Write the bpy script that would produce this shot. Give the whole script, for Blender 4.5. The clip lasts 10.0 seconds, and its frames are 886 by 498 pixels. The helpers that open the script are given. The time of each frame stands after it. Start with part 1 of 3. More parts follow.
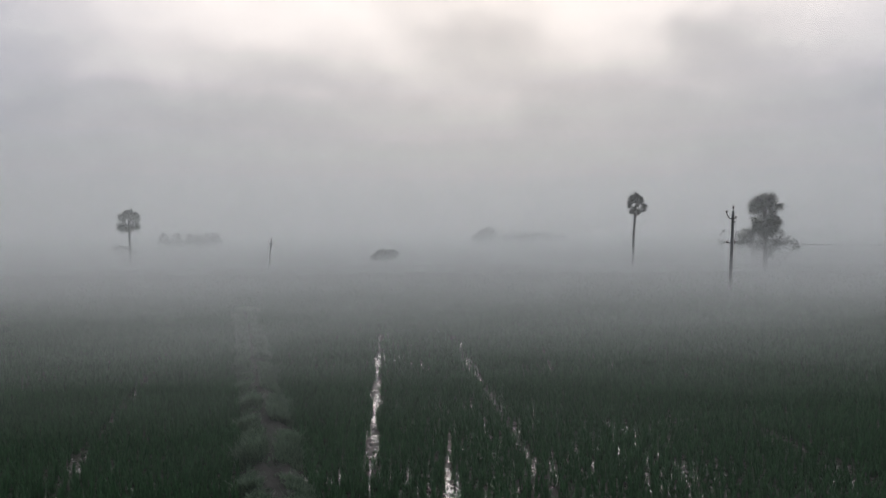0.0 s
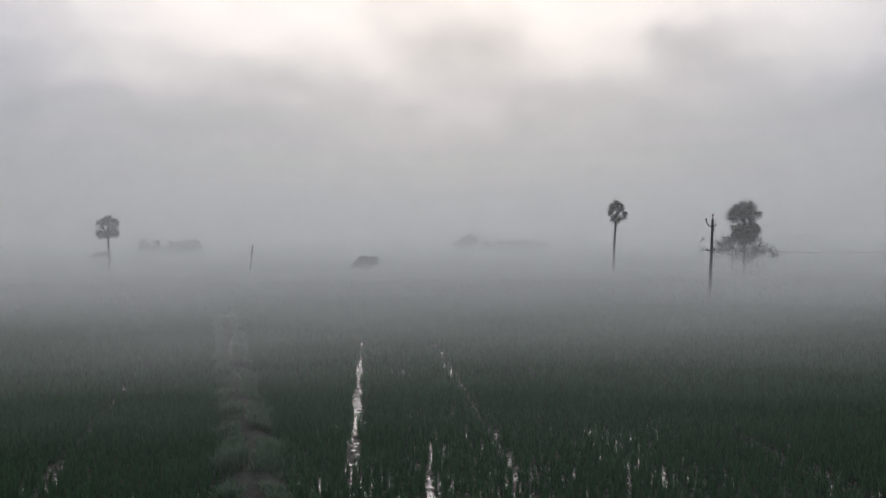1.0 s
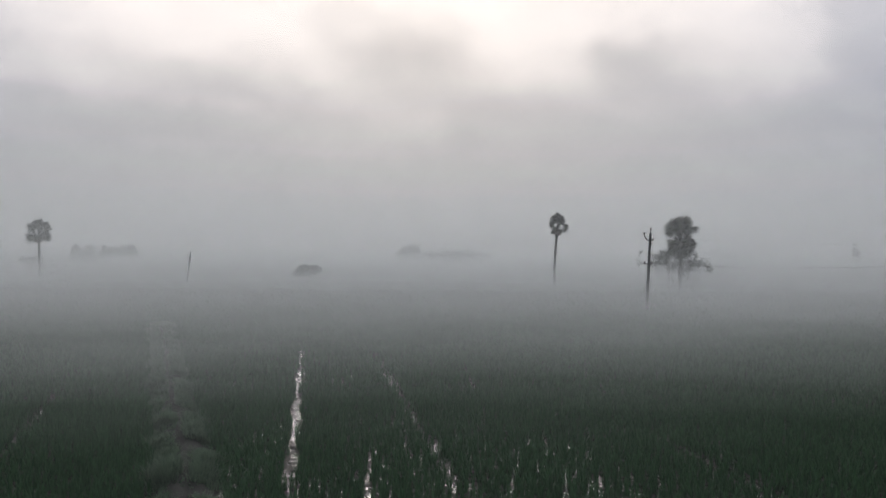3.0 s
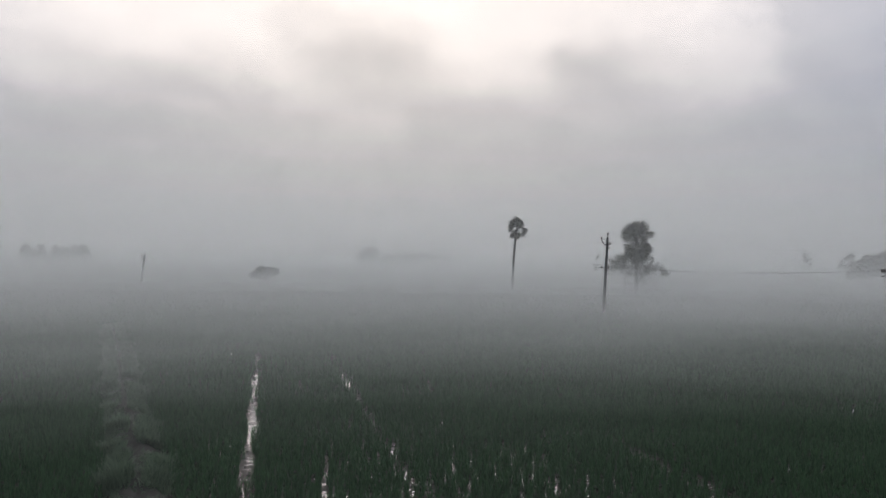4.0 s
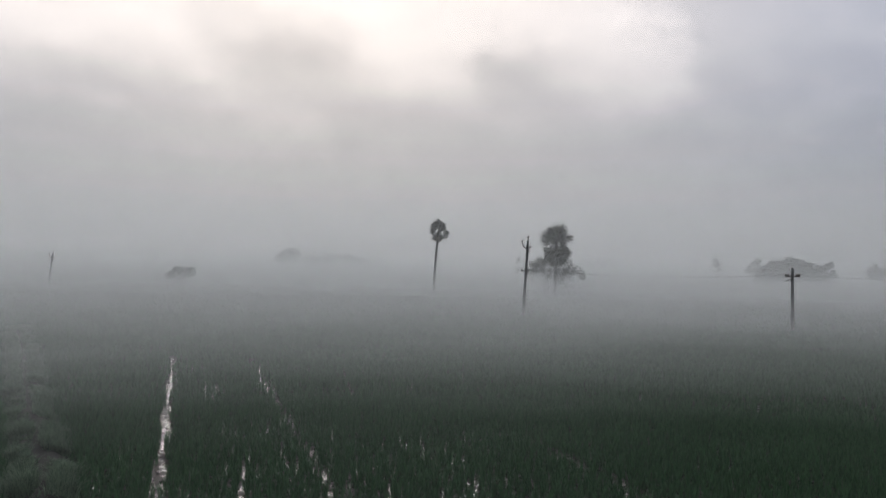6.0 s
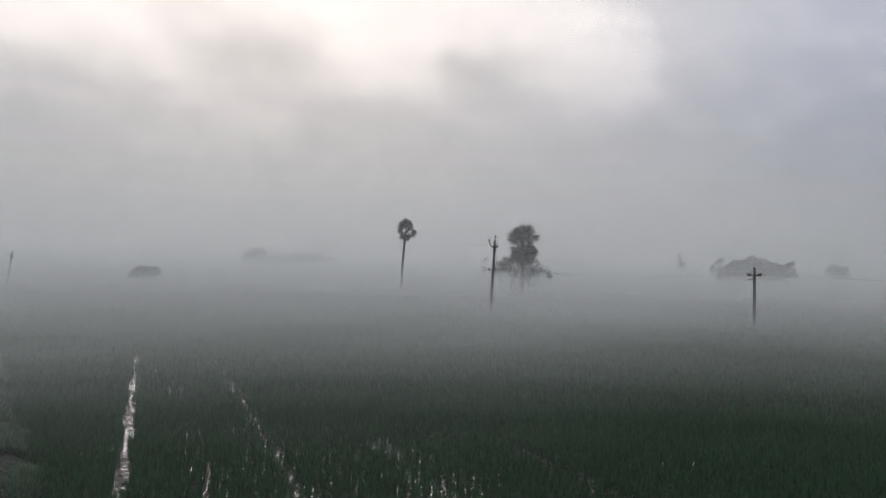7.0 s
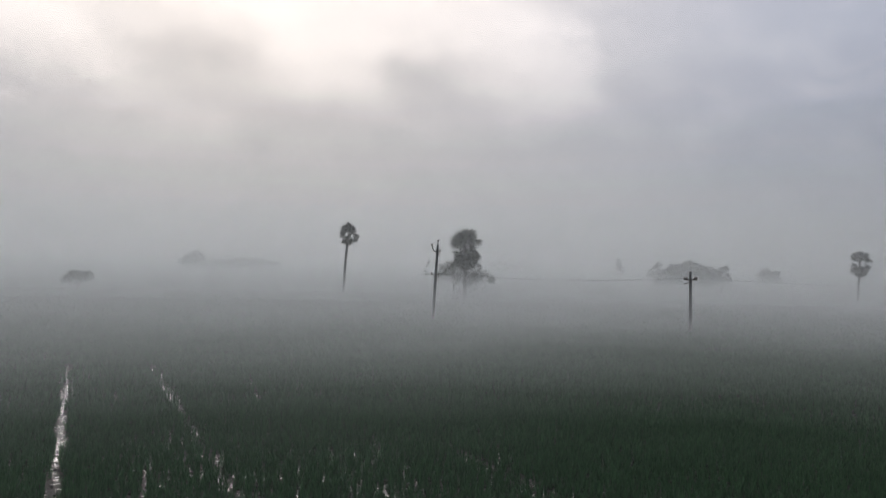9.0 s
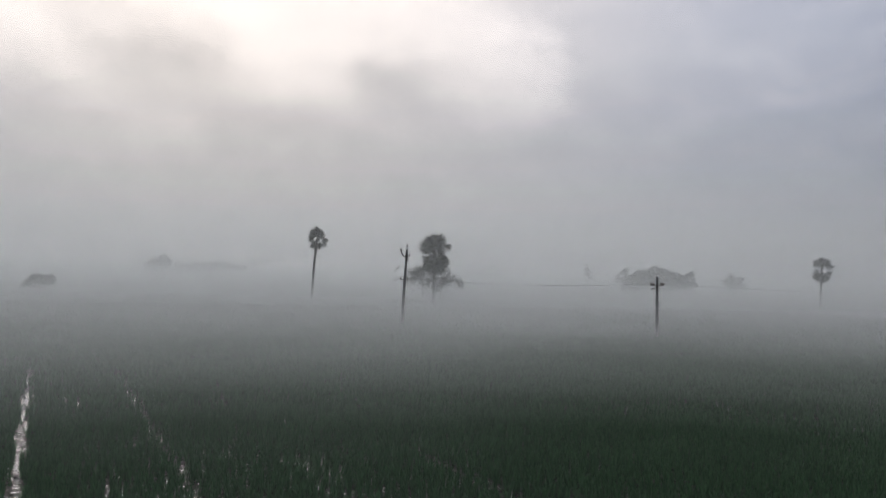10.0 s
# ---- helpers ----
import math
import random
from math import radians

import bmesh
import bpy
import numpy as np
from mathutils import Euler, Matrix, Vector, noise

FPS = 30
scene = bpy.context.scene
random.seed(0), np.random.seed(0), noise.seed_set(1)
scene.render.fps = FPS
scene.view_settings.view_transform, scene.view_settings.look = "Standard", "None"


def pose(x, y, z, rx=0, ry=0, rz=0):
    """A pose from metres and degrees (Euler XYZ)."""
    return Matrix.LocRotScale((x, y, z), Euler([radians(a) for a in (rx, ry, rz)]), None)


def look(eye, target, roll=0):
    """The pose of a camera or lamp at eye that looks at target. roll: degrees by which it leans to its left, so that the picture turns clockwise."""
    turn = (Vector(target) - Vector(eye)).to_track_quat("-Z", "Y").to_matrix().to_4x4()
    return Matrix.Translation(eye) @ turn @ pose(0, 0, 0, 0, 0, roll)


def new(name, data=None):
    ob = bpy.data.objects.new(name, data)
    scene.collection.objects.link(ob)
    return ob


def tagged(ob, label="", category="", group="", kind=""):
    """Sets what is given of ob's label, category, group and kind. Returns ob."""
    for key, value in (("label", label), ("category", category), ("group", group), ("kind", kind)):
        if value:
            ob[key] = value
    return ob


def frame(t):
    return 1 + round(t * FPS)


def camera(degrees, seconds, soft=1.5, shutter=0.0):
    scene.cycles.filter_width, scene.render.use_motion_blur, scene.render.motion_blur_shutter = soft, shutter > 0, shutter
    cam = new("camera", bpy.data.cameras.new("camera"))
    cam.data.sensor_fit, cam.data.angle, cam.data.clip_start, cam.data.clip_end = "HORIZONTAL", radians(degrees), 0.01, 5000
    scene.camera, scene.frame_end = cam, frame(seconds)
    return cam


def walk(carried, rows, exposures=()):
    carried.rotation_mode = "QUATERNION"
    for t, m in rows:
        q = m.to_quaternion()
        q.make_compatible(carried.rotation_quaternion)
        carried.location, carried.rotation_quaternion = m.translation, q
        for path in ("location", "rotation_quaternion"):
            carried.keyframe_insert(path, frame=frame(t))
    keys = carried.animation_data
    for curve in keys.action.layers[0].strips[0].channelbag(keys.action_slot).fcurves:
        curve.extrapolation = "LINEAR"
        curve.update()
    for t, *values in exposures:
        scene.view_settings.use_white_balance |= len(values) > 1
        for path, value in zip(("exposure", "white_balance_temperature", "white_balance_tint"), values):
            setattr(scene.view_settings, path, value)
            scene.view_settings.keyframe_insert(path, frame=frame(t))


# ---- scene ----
# A flooded rice field at dawn under ground mist, watched by a camera that turns on one spot.
EYE = 5.0
cam = camera(57.0, 10.0, soft=1.6)
ROWS = [
    (0.0, 0.00, -0.95, 0.50),
    (0.5, -0.56, -0.73, 0.47),
    (1.0, -1.28, -0.46, 0.39),
    (1.5, -2.02, -0.24, 0.32),
    (2.0, -3.00, -0.03, 0.07),
    (2.5, -4.05, 0.12, -0.23),
    (4.0, -8.19, 0.48, -0.94),
    (4.5, -9.60, 0.59, -1.13),
    (5.0, -11.18, 0.67, -1.27),
    (5.5, -12.45, 0.72, -1.38),
    (7.0, -15.96, 0.74, -1.46),
    (7.5, -16.95, 0.78, -1.47),
    (8.0, -18.04, 0.91, -1.46),
    (8.5, -18.97, 1.00, -1.44),
    (9.0, -19.98, 1.15, -1.48),
    (9.5, -20.94, 1.33, -1.57),
    (10.0, -22.15, 1.55, -1.66),
]
walk(cam, [(t, pose(0, 0, EYE, 90 + pitch, roll, yaw)) for t, yaw, pitch, roll in ROWS],
     exposures=[(0.0, 0.0), (10.0, 0.0)])
scene.cycles.transparent_max_bounces = 64
scene.cycles.max_bounces, scene.cycles.diffuse_bounces = 4, 2

RNG = np.random.default_rng(7)


# ---------------------------------------------------------------- nodes
class Nodes:
    """A short way to write node trees."""

    def __init__(self, tree):
        self.tree = tree
        tree.nodes.clear()

    def add(self, kind, inputs=None, operation=None, clamp=False, interpolation=None):
        n = self.tree.nodes.new(kind)
        if operation:
            n.operation = operation
        if clamp:
            n.use_clamp = True
        if interpolation:
            n.interpolation_type = interpolation
        for k, v in (inputs or {}).items():
            self.put(n.inputs[k], v)
        return n

    def put(self, socket, v):
        if isinstance(v, bpy.types.NodeSocket):
            self.tree.links.new(v, socket)
        else:
            socket.default_value = v

    def math(self, op, a, b=0.0, c=0.0, clamp=False):
        n = self.add("ShaderNodeMath", {0: a, 1: b, 2: c}, operation=op, clamp=clamp)
        return n.outputs[0]

    def mix(self, fac, a, b, blend="MIX"):
        n = self.add("ShaderNodeMix")
        n.data_type, n.blend_type = "RGBA", blend
        self.put(n.inputs[0], fac)
        self.put(n.inputs[6], a)
        self.put(n.inputs[7], b)
        return n.outputs[2]

    def noise(self, vec, scale, detail=4.0, rough=0.55):
        return self.add("ShaderNodeTexNoise", {"Vector": vec, "Scale": scale, "Detail": detail, "Roughness": rough}).outputs[0]

    def ramp(self, fac, stops, mode="LINEAR"):
        n = self.add("ShaderNodeValToRGB", {0: fac})
        n.color_ramp.interpolation = mode
        e = n.color_ramp.elements
        while len(e) < len(stops):
            e.new(0.5)
        for el, (p, col) in zip(e, stops):
            el.position = p
            el.color = (*col, 1) if len(col) == 3 else col
        return n.outputs[0]

    def smooth(self, x, lo, hi, a=0.0, b=1.0):
        n = self.add("ShaderNodeMapRange", interpolation="SMOOTHSTEP")
        for k, v in ((0, x), (1, lo), (2, hi), (3, a), (4, b)):
            self.put(n.inputs[k], v)
        return n.outputs[0]


# ---------------------------------------------------------------- world: overcast dawn sky
SUN_AZ, SUN_EL = 4.0, 20.0
world = bpy.data.worlds.new("world")
scene.world = world
world.use_nodes = True
W = Nodes(world.node_tree)
way = W.add("ShaderNodeTexCoord").outputs["Generated"]
warp = W.add("ShaderNodeTexNoise", {"Vector": way, "Scale": 7.5, "Detail": 7.0, "Roughness": 0.66}).outputs[1]
warp = W.add("ShaderNodeVectorMath", {0: warp, 1: (0.5, 0.5, 0.5)}, operation="SUBTRACT").outputs[0]
warp = W.add("ShaderNodeVectorMath", {0: warp, 1: (0.19, 0.19, 0.11)}, operation="MULTIPLY").outputs[0]
bent = W.add("ShaderNodeVectorMath", {0: way, 1: warp}, operation="ADD").outputs[0]
sep = W.add("ShaderNodeSeparateXYZ", {0: way})
sepb = W.add("ShaderNodeSeparateXYZ", {0: bent})
el = W.math("MULTIPLY", W.math("ARCSINE", sep.outputs[2]), 180 / math.pi)
azb = W.math("MULTIPLY", W.math("ARCTAN2", sepb.outputs[0], sepb.outputs[1]), 180 / math.pi)
elb = W.math("MULTIPLY", W.math("ARCSINE", sepb.outputs[2]), 180 / math.pi)
tone = W.ramp(W.math("DIVIDE", el, 60.0), [
    (0.0, (0.385, 0.382, 0.400)), (0.13, (0.460, 0.452, 0.470)),
    (0.19, (0.560, 0.546, 0.552)), (0.26, (0.700, 0.675, 0.660)), (0.45, (0.84, 0.81, 0.79)),
    (1.0, (1.15, 1.12, 1.12))], "B_SPLINE")
# cloud openings (light) and cloud banks (dark): azimuth, elevation, half widths, strength
CLOUDS = [
    (-8.0, 14.2, 6.0, 1.7, 0.40), (-17.5, 16.0, 7.5, 2.4, 0.34), (-2.2, 12.3, 2.0, 1.4, 0.28),
    (0.8, 8.6, 4.0, 1.4, 0.16), (9.8, 14.4, 4.2, 1.9, 0.42), (13.3, 11.8, 2.4, 1.2, 0.16),
    (25.5, 13.8, 4.0, 1.7, 0.24), (21.0, 17.4, 6.0, 2.0, 0.34), (-22.0, 11.0, 6.0, 1.8, 0.15),
    (2.5, 18.2, 9.0, 1.6, 0.30), (3.4, 13.4, 3.6, 1.1, -0.34), (-9.0, 11.8, 5.0, 1.2, -0.12), (26.5, 11.8, 2.8, 1.3, 0.12),
    (17.4, 13.3, 2.6, 1.3, -0.30), (-19.0, 8.2, 6.0, 1.3, -0.04), (33.0, 15.5, 4.5, 2.5, -0.11),
    (-27.0, 13.0, 3.5, 2.0, -0.05),
]
total = 0.0
for az0, el0, wa, we, amp in CLOUDS:
    dx = W.math("DIVIDE", W.math("SUBTRACT", azb, az0), wa)
    dy = W.math("DIVIDE", W.math("SUBTRACT", elb, el0), we)
    r2 = W.math("ADD", W.math("MULTIPLY", dx, dx), W.math("MULTIPLY", dy, dy))
    total = W.math("MULTIPLY_ADD", W.math("EXPONENT", W.math("MULTIPLY", r2, -0.5)), amp, total)
wisps = W.noise(W.add("ShaderNodeVectorMath", {0: bent, 1: (1.0, 1.0, 2.6)}, operation="MULTIPLY").outputs[0], 11.0, 7.0, 0.62)
total = W.math("ADD", total, W.math("MULTIPLY", W.math("SUBTRACT", wisps, 0.5), W.smooth(el, 1.0, 10.0, 0.0, 0.60)))
total = W.math("MULTIPLY_ADD", total, 0.42, W.smooth(total, -0.06, 0.46, -0.03, 0.13))
# the cloud cover is warm towards the hidden sun and bluish away from it
az = W.math("MULTIPLY", W.math("ARCTAN2", sep.outputs[0], sep.outputs[1]), 180 / math.pi)
cool = W.math("ADD", W.smooth(az, 15.0, 52.0), W.smooth(az, -12.0, -42.0, 0.0, 0.75))
tone = W.mix(cool, tone, (0.66, 0.74, 0.89, 1), "MULTIPLY")
away = W.math("ABSOLUTE", W.math("SUBTRACT", az, SUN_AZ))
behind = W.smooth(away, 26.0, 95.0, 1.0, 0.36)
lit = W.add("ShaderNodeCombineColor", {0: W.math("MULTIPLY", total, 0.89), 1: W.math("MULTIPLY", total, 0.82), 2: W.math("MULTIPLY", total, 0.74)}).outputs[0]
cover = W.mix(1.0, tone, lit, "ADD")
sky = W.add("ShaderNodeTexSky")
sky.sky_type, sky.sun_disc = "NISHITA", False
sky.sun_elevation, sky.sun_rotation = radians(SUN_EL), radians(SUN_AZ)
back_sky = W.add("ShaderNodeBackground", {0: sky.outputs[0], 1: 0.006})
back_cover = W.add("ShaderNodeBackground", {0: W.mix(1.0, cover, (1.04, 1.0, 1.005, 1), "MULTIPLY"), 1: W.math("MULTIPLY", behind, 1.03)})
both = W.add("ShaderNodeAddShader", {0: back_sky.outputs[0], 1: back_cover.outputs[0]})
W.add("ShaderNodeOutputWorld", {0: both.outputs[0]})

sun = new("sun", bpy.data.lights.new("sun", "SUN"))
sun.data.energy, sun.data.angle, sun.data.color = 0.85, radians(30), (1.0, 0.965, 0.92)
a, e = radians(SUN_AZ), radians(SUN_EL)
sun.matrix_world = look((100 * math.sin(a) * math.cos(e), 100 * math.cos(a) * math.cos(e), 100 * math.sin(e)), (0, 0, 0))


# ---------------------------------------------------------------- materials
def material(name):
    m = bpy.data.materials.new(name)
    m.use_nodes = True
    return m, Nodes(m.node_tree)


def finish(n, shader):
    n.add("ShaderNodeOutputMaterial", {0: shader})


def surface(name, dark, light, scale=4.0, rough=0.8, bump=0.3, bump_scale=None, island=0.0, thing=0.0, specular=0.3):
    """A matte surface with variation at two scales."""
    m, n = material(name)
    at = n.add("ShaderNodeTexCoord").outputs["Object"]
    fine, broad = n.noise(at, scale, 6.0), n.noise(at, scale * 0.17, 3.0)
    f = n.math("ADD", n.math("MULTIPLY", fine, 0.6), n.math("MULTIPLY", broad, 0.4))
    if island:
        r = n.add("ShaderNodeNewGeometry").outputs["Random Per Island"]
        f = n.math("ADD", n.math("MULTIPLY", f, 1 - island), n.math("MULTIPLY", r, island))
    if thing:
        r = n.add("ShaderNodeObjectInfo").outputs["Random"]
        f = n.math("ADD", n.math("MULTIPLY", f, 1 - thing), n.math("MULTIPLY", r, thing))
    col = n.mix(n.smooth(f, 0.25, 0.75), (*dark, 1), (*light, 1))
    b = n.add("ShaderNodeBump", {"Strength": bump, "Distance": 0.02, "Height": n.noise(at, bump_scale or scale * 3, 4.0)})
    s = n.add("ShaderNodeBsdfPrincipled", {"Base Color": col, "Roughness": rough, "Normal": b.outputs[0], "Specular IOR Level": specular})
    finish(n, s.outputs[0])
    return m


def leafage(name, dark, light, through_light=0.35, rough=0.6, spec=0.3):
    """Leaves: each one a little different, and some light passes through."""
    m, n = material(name)
    g = n.add("ShaderNodeNewGeometry")
    at = g.outputs["Position"]
    f = n.math("ADD", n.math("MULTIPLY", g.outputs["Random Per Island"], 0.6), n.math("MULTIPLY", n.noise(at, 0.5, 4.0), 0.4))
    col = n.mix(n.smooth(f, 0.15, 0.85), (*dark, 1), (*light, 1))
    s = n.add("ShaderNodeBsdfPrincipled", {"Base Color": col, "Roughness": rough, "Specular IOR Level": spec})
    tr = n.add("ShaderNodeBsdfTranslucent", {"Color": col})
    mx = n.add("ShaderNodeMixShader", {0: through_light, 1: s.outputs[0], 2: tr.outputs[0]})
    finish(n, mx.outputs[0])
    return m


def flooded_mud():
    """Brown mud under a film of still water: smooth where the water stands, rough on the mud that stands out."""
    m, n = material("flooded_mud")
    at = n.add("ShaderNodeNewGeometry").outputs["Position"]
    lumps = n.noise(at, 5.0, 5.0, 0.6)
    broad = n.noise(at, 0.35, 3.0)
    wet = n.smooth(n.math("ADD", n.math("MULTIPLY", lumps, 0.7), n.math("MULTIPLY", broad, 0.3)), 0.44, 0.56)
    mud = n.mix(n.noise(at, 11.0, 6.0), (0.022, 0.021, 0.018, 1), (0.050, 0.046, 0.038, 1))
    ripple = n.add("ShaderNodeBump", {"Strength": 0.06, "Distance": 0.01, "Height": n.noise(at, 14.0, 2.0)})
    rough_b = n.add("ShaderNodeBump", {"Strength": 0.7, "Distance": 0.02, "Height": n.noise(at, 26.0, 5.0)})
    water = n.add("ShaderNodeBsdfPrincipled", {"Base Color": mud, "Roughness": 0.12, "IOR": 1.333, "Specular IOR Level": 0.38, "Normal": ripple.outputs[0]})
    bare = n.add("ShaderNodeBsdfPrincipled", {"Base Color": mud, "Roughness": 0.75, "Specular IOR Level": 0.2, "Normal": rough_b.outputs[0]})
    mx = n.add("ShaderNodeMixShader", {0: wet, 1: water.outputs[0], 2: bare.outputs[0]})
    finish(n, mx.outputs[0])
    return m


def mist(name, cover_at):
    """White droplets in the air: a thin veil that scatters light both ways. cover_at gives its cover at a place and height."""
    m, n = material(name)
    at = n.add("ShaderNodeNewGeometry").outputs["Position"]
    z = n.add("ShaderNodeSeparateXYZ", {0: at}).outputs[2]
    cover = n.math("MINIMUM", cover_at(n, at, z), 0.9)
    d = n.add("ShaderNodeBsdfDiffuse", {"Color": MIST_WHITE})
    t = n.add("ShaderNodeBsdfTranslucent", {"Color": MIST_WHITE})
    white = n.add("ShaderNodeMixShader", {0: 0.88, 1: d.outputs[0], 2: t.outputs[0]})
    clear = n.add("ShaderNodeBsdfTransparent")
    mx = n.add("ShaderNodeMixShader", {0: cover, 1: clear.outputs[0], 2: white.outputs[0]})
    finish(n, mx.outputs[0])
    return m


THIN = 0.24          # the most that one veil covers
MIST_WHITE = (0.80, 0.835, 0.855, 1)
RICE = leafage("rice_leaf", (0.026, 0.078, 0.033), (0.078, 0.172, 0.076), 0.22, spec=0.08)
VERGE = leafage("dewy_grass", (0.060, 0.108, 0.066), (0.215, 0.295, 0.195), 0.35, spec=0.12)
MUD = flooded_mud()
PATH_MUD = surface("trodden_mud", (0.013, 0.014, 0.012), (0.040, 0.042, 0.036), 6.0, 0.85, 1.0, specular=0.12)
FROND = surface("palm_frond", (0.018, 0.026, 0.014), (0.045, 0.058, 0.030), 3.0, 0.6, 0.2, thing=0.5)
DRY_FROND = surface("dry_palm_frond", (0.040, 0.034, 0.024), (0.085, 0.070, 0.048), 3.0, 0.8, 0.2, thing=0.5)
BARK = surface("palm_bark", (0.020, 0.018, 0.016), (0.060, 0.054, 0.047), 5.0, 0.9, 0.9, 14.0)
TWIG = surface("twig_bark", (0.025, 0.020, 0.016), (0.070, 0.058, 0.046), 8.0, 0.9, 0.6)
TREE_LEAF = leafage("tree_leaf", (0.016, 0.028, 0.012), (0.045, 0.065, 0.030), 0.2)
CONCRETE = surface("weathered_concrete", (0.14, 0.137, 0.131), (0.27, 0.265, 0.254), 6.0, 0.9, 0.5)
IRON = surface("rusted_iron", (0.030, 0.024, 0.020), (0.085, 0.062, 0.048), 12.0, 0.7, 0.4)
PORCELAIN = surface("brown_porcelain", (0.035, 0.018, 0.012), (0.060, 0.030, 0.020), 9.0, 0.2, 0.05, specular=0.5)
WIRE = surface("weathered_wire", (0.020, 0.020, 0.021), (0.045, 0.045, 0.047), 20.0, 0.9, 0.1, specular=0.05)


# ---------------------------------------------------------------- mesh helpers
def mesh_object(name, verts, faces, mat, parent=None, smooth=False):
    me = bpy.data.meshes.new(name)
    me.from_pydata(verts, [], faces)
    me.materials.append(mat)
    if smooth:
        me.polygons.foreach_set("use_smooth", [True] * len(me.polygons))
    ob = new(name, me)
    ob.parent = parent
    return ob


def part(name, bm, mat, parent, label=""):
    """Links a bmesh as one mesh object under a thing or a part."""
    me = bpy.data.meshes.new(name)
    bm.to_mesh(me)
    bm.free()
    me.materials.append(mat)
    ob = new(name, me)
    ob.parent = parent
    if label:
        tagged(ob, label)
    return ob


def tube(bm, pts, radii, sides=8, cap=True):
    """A round bar through pts."""
    rings = []
    for i, p in enumerate(pts):
        p = Vector(p)
        d = (Vector(pts[min(i + 1, len(pts) - 1)]) - Vector(pts[max(i - 1, 0)])).normalized()
        u = d.cross(Vector((0, 0, 1)) if abs(d.z) < 0.95 else Vector((0, 1, 0))).normalized()
        v = d.cross(u)
        rings.append([bm.verts.new(p + radii[i] * (math.cos(k * math.tau / sides) * u + math.sin(k * math.tau / sides) * v)) for k in range(sides)])
    for a, b in zip(rings, rings[1:]):
        for k in range(sides):
            f = bm.faces.new((a[k], a[(k + 1) % sides], b[(k + 1) % sides], b[k]))
            f.smooth = True
    if cap:
        bm.faces.new(rings[0][::-1])
        bm.faces.new(rings[-1])
    return bm


def box(bm, centre, size, turn=None, bevel=0.0):
    m = Matrix.Translation(centre) @ (turn or Matrix.Identity(4)) @ Matrix.Diagonal((*size, 1))
    made = bmesh.ops.create_cube(bm, size=1.0, matrix=m)
    if bevel:
        edges = {e for v in made["verts"] for e in v.link_edges}
        bmesh.ops.bevel(bm, geom=list(edges), offset=bevel, segments=1, affect="EDGES")
    return bm


def base(name, x, y, z=0.0, label="", category="", group="", kind=""):
    ob = new(name)
    ob.location = (x, y, z)
    return tagged(ob, label, category, group, kind)


def polar(az, dist):
    return dist * math.sin(radians(az)), dist * math.cos(radians(az))


# ---------------------------------------------------------------- ground
def ground_sheet():
    ring = [0, 8, 16, 30, 50, 80, 130, 220, 400, 800, 1600, 3200]
    line = sorted({-r for r in ring} | set(ring))
    verts = [(x, y, 0.0) for y in line for x in line]
    k = len(line)
    faces = [(j * k + i, j * k + i + 1, (j + 1) * k + i + 1, (j + 1) * k + i) for j in range(k - 1) for i in range(k - 1)]
    return mesh_object("ground", verts, faces, MUD)


tagged(ground_sheet(), "brown mud of a paddy field under a thin film of water", "ground", kind="structure")

# the lines in the field: x = x0 + slope * (y - 15)
ROW_SLOPE, LEFT_SLOPE, PATH_SLOPE = -0.068, -0.215, -0.2585
PATH_X = -3.09          # middle of the footpath at y = 15
CROSS_Y = 45.0          # a low bund that closes the near fields


def path_x(y):
    return PATH_X + PATH_SLOPE * (y - 15) + 0.05 * np.sin(y * 0.35)


def cross_y(x):
    return CROSS_Y - 0.05 * x + 0.3 * np.sin(x * 0.21)


# water lanes without plants: x at y = 15, slope, width, from y, to y, share of plants left standing
LANES = [
    (-1.42, -0.0685, 0.13, 18.0, 41.0, 0.0),
    (-1.42, -0.0685, 0.09, 11.0, 18.0, 0.25),
    (2.10, -0.0675, 0.11, 12.0, 26.0, 0.38),
    (2.10, -0.0675, 0.13, 26.0, 40.0, 0.12),
    (0.06, 0.005, 0.075, 11.0, 20.5, 0.1),
    (5.0, -0.0675, 0.07, 16.0, 36.0, 0.45),
    (-7.50, -0.215, 0.12, 12.0, 38.0, 0.3),
    (8.6, -0.12, 0.24, 12.0, 22.0, 0.4),
]


def lane_gap(x, y):
    """True where a plant stands in a water lane."""
    out = np.zeros(len(x), bool)
    for x0, s, half, y0, y1, left in LANES:
        mid = x0 + s * (y - 15) + 0.035 * np.sin(y * 1.7 + x0) + 0.03 * np.sin(y * 4.1)
        width = half * (1.0 + 0.35 * np.sin(y * 0.9 + 2 * x0))
        out |= (np.abs(x - mid) < width) & (y > y0) & (y < y1) & (RNG.random(len(x)) > left)
    return out


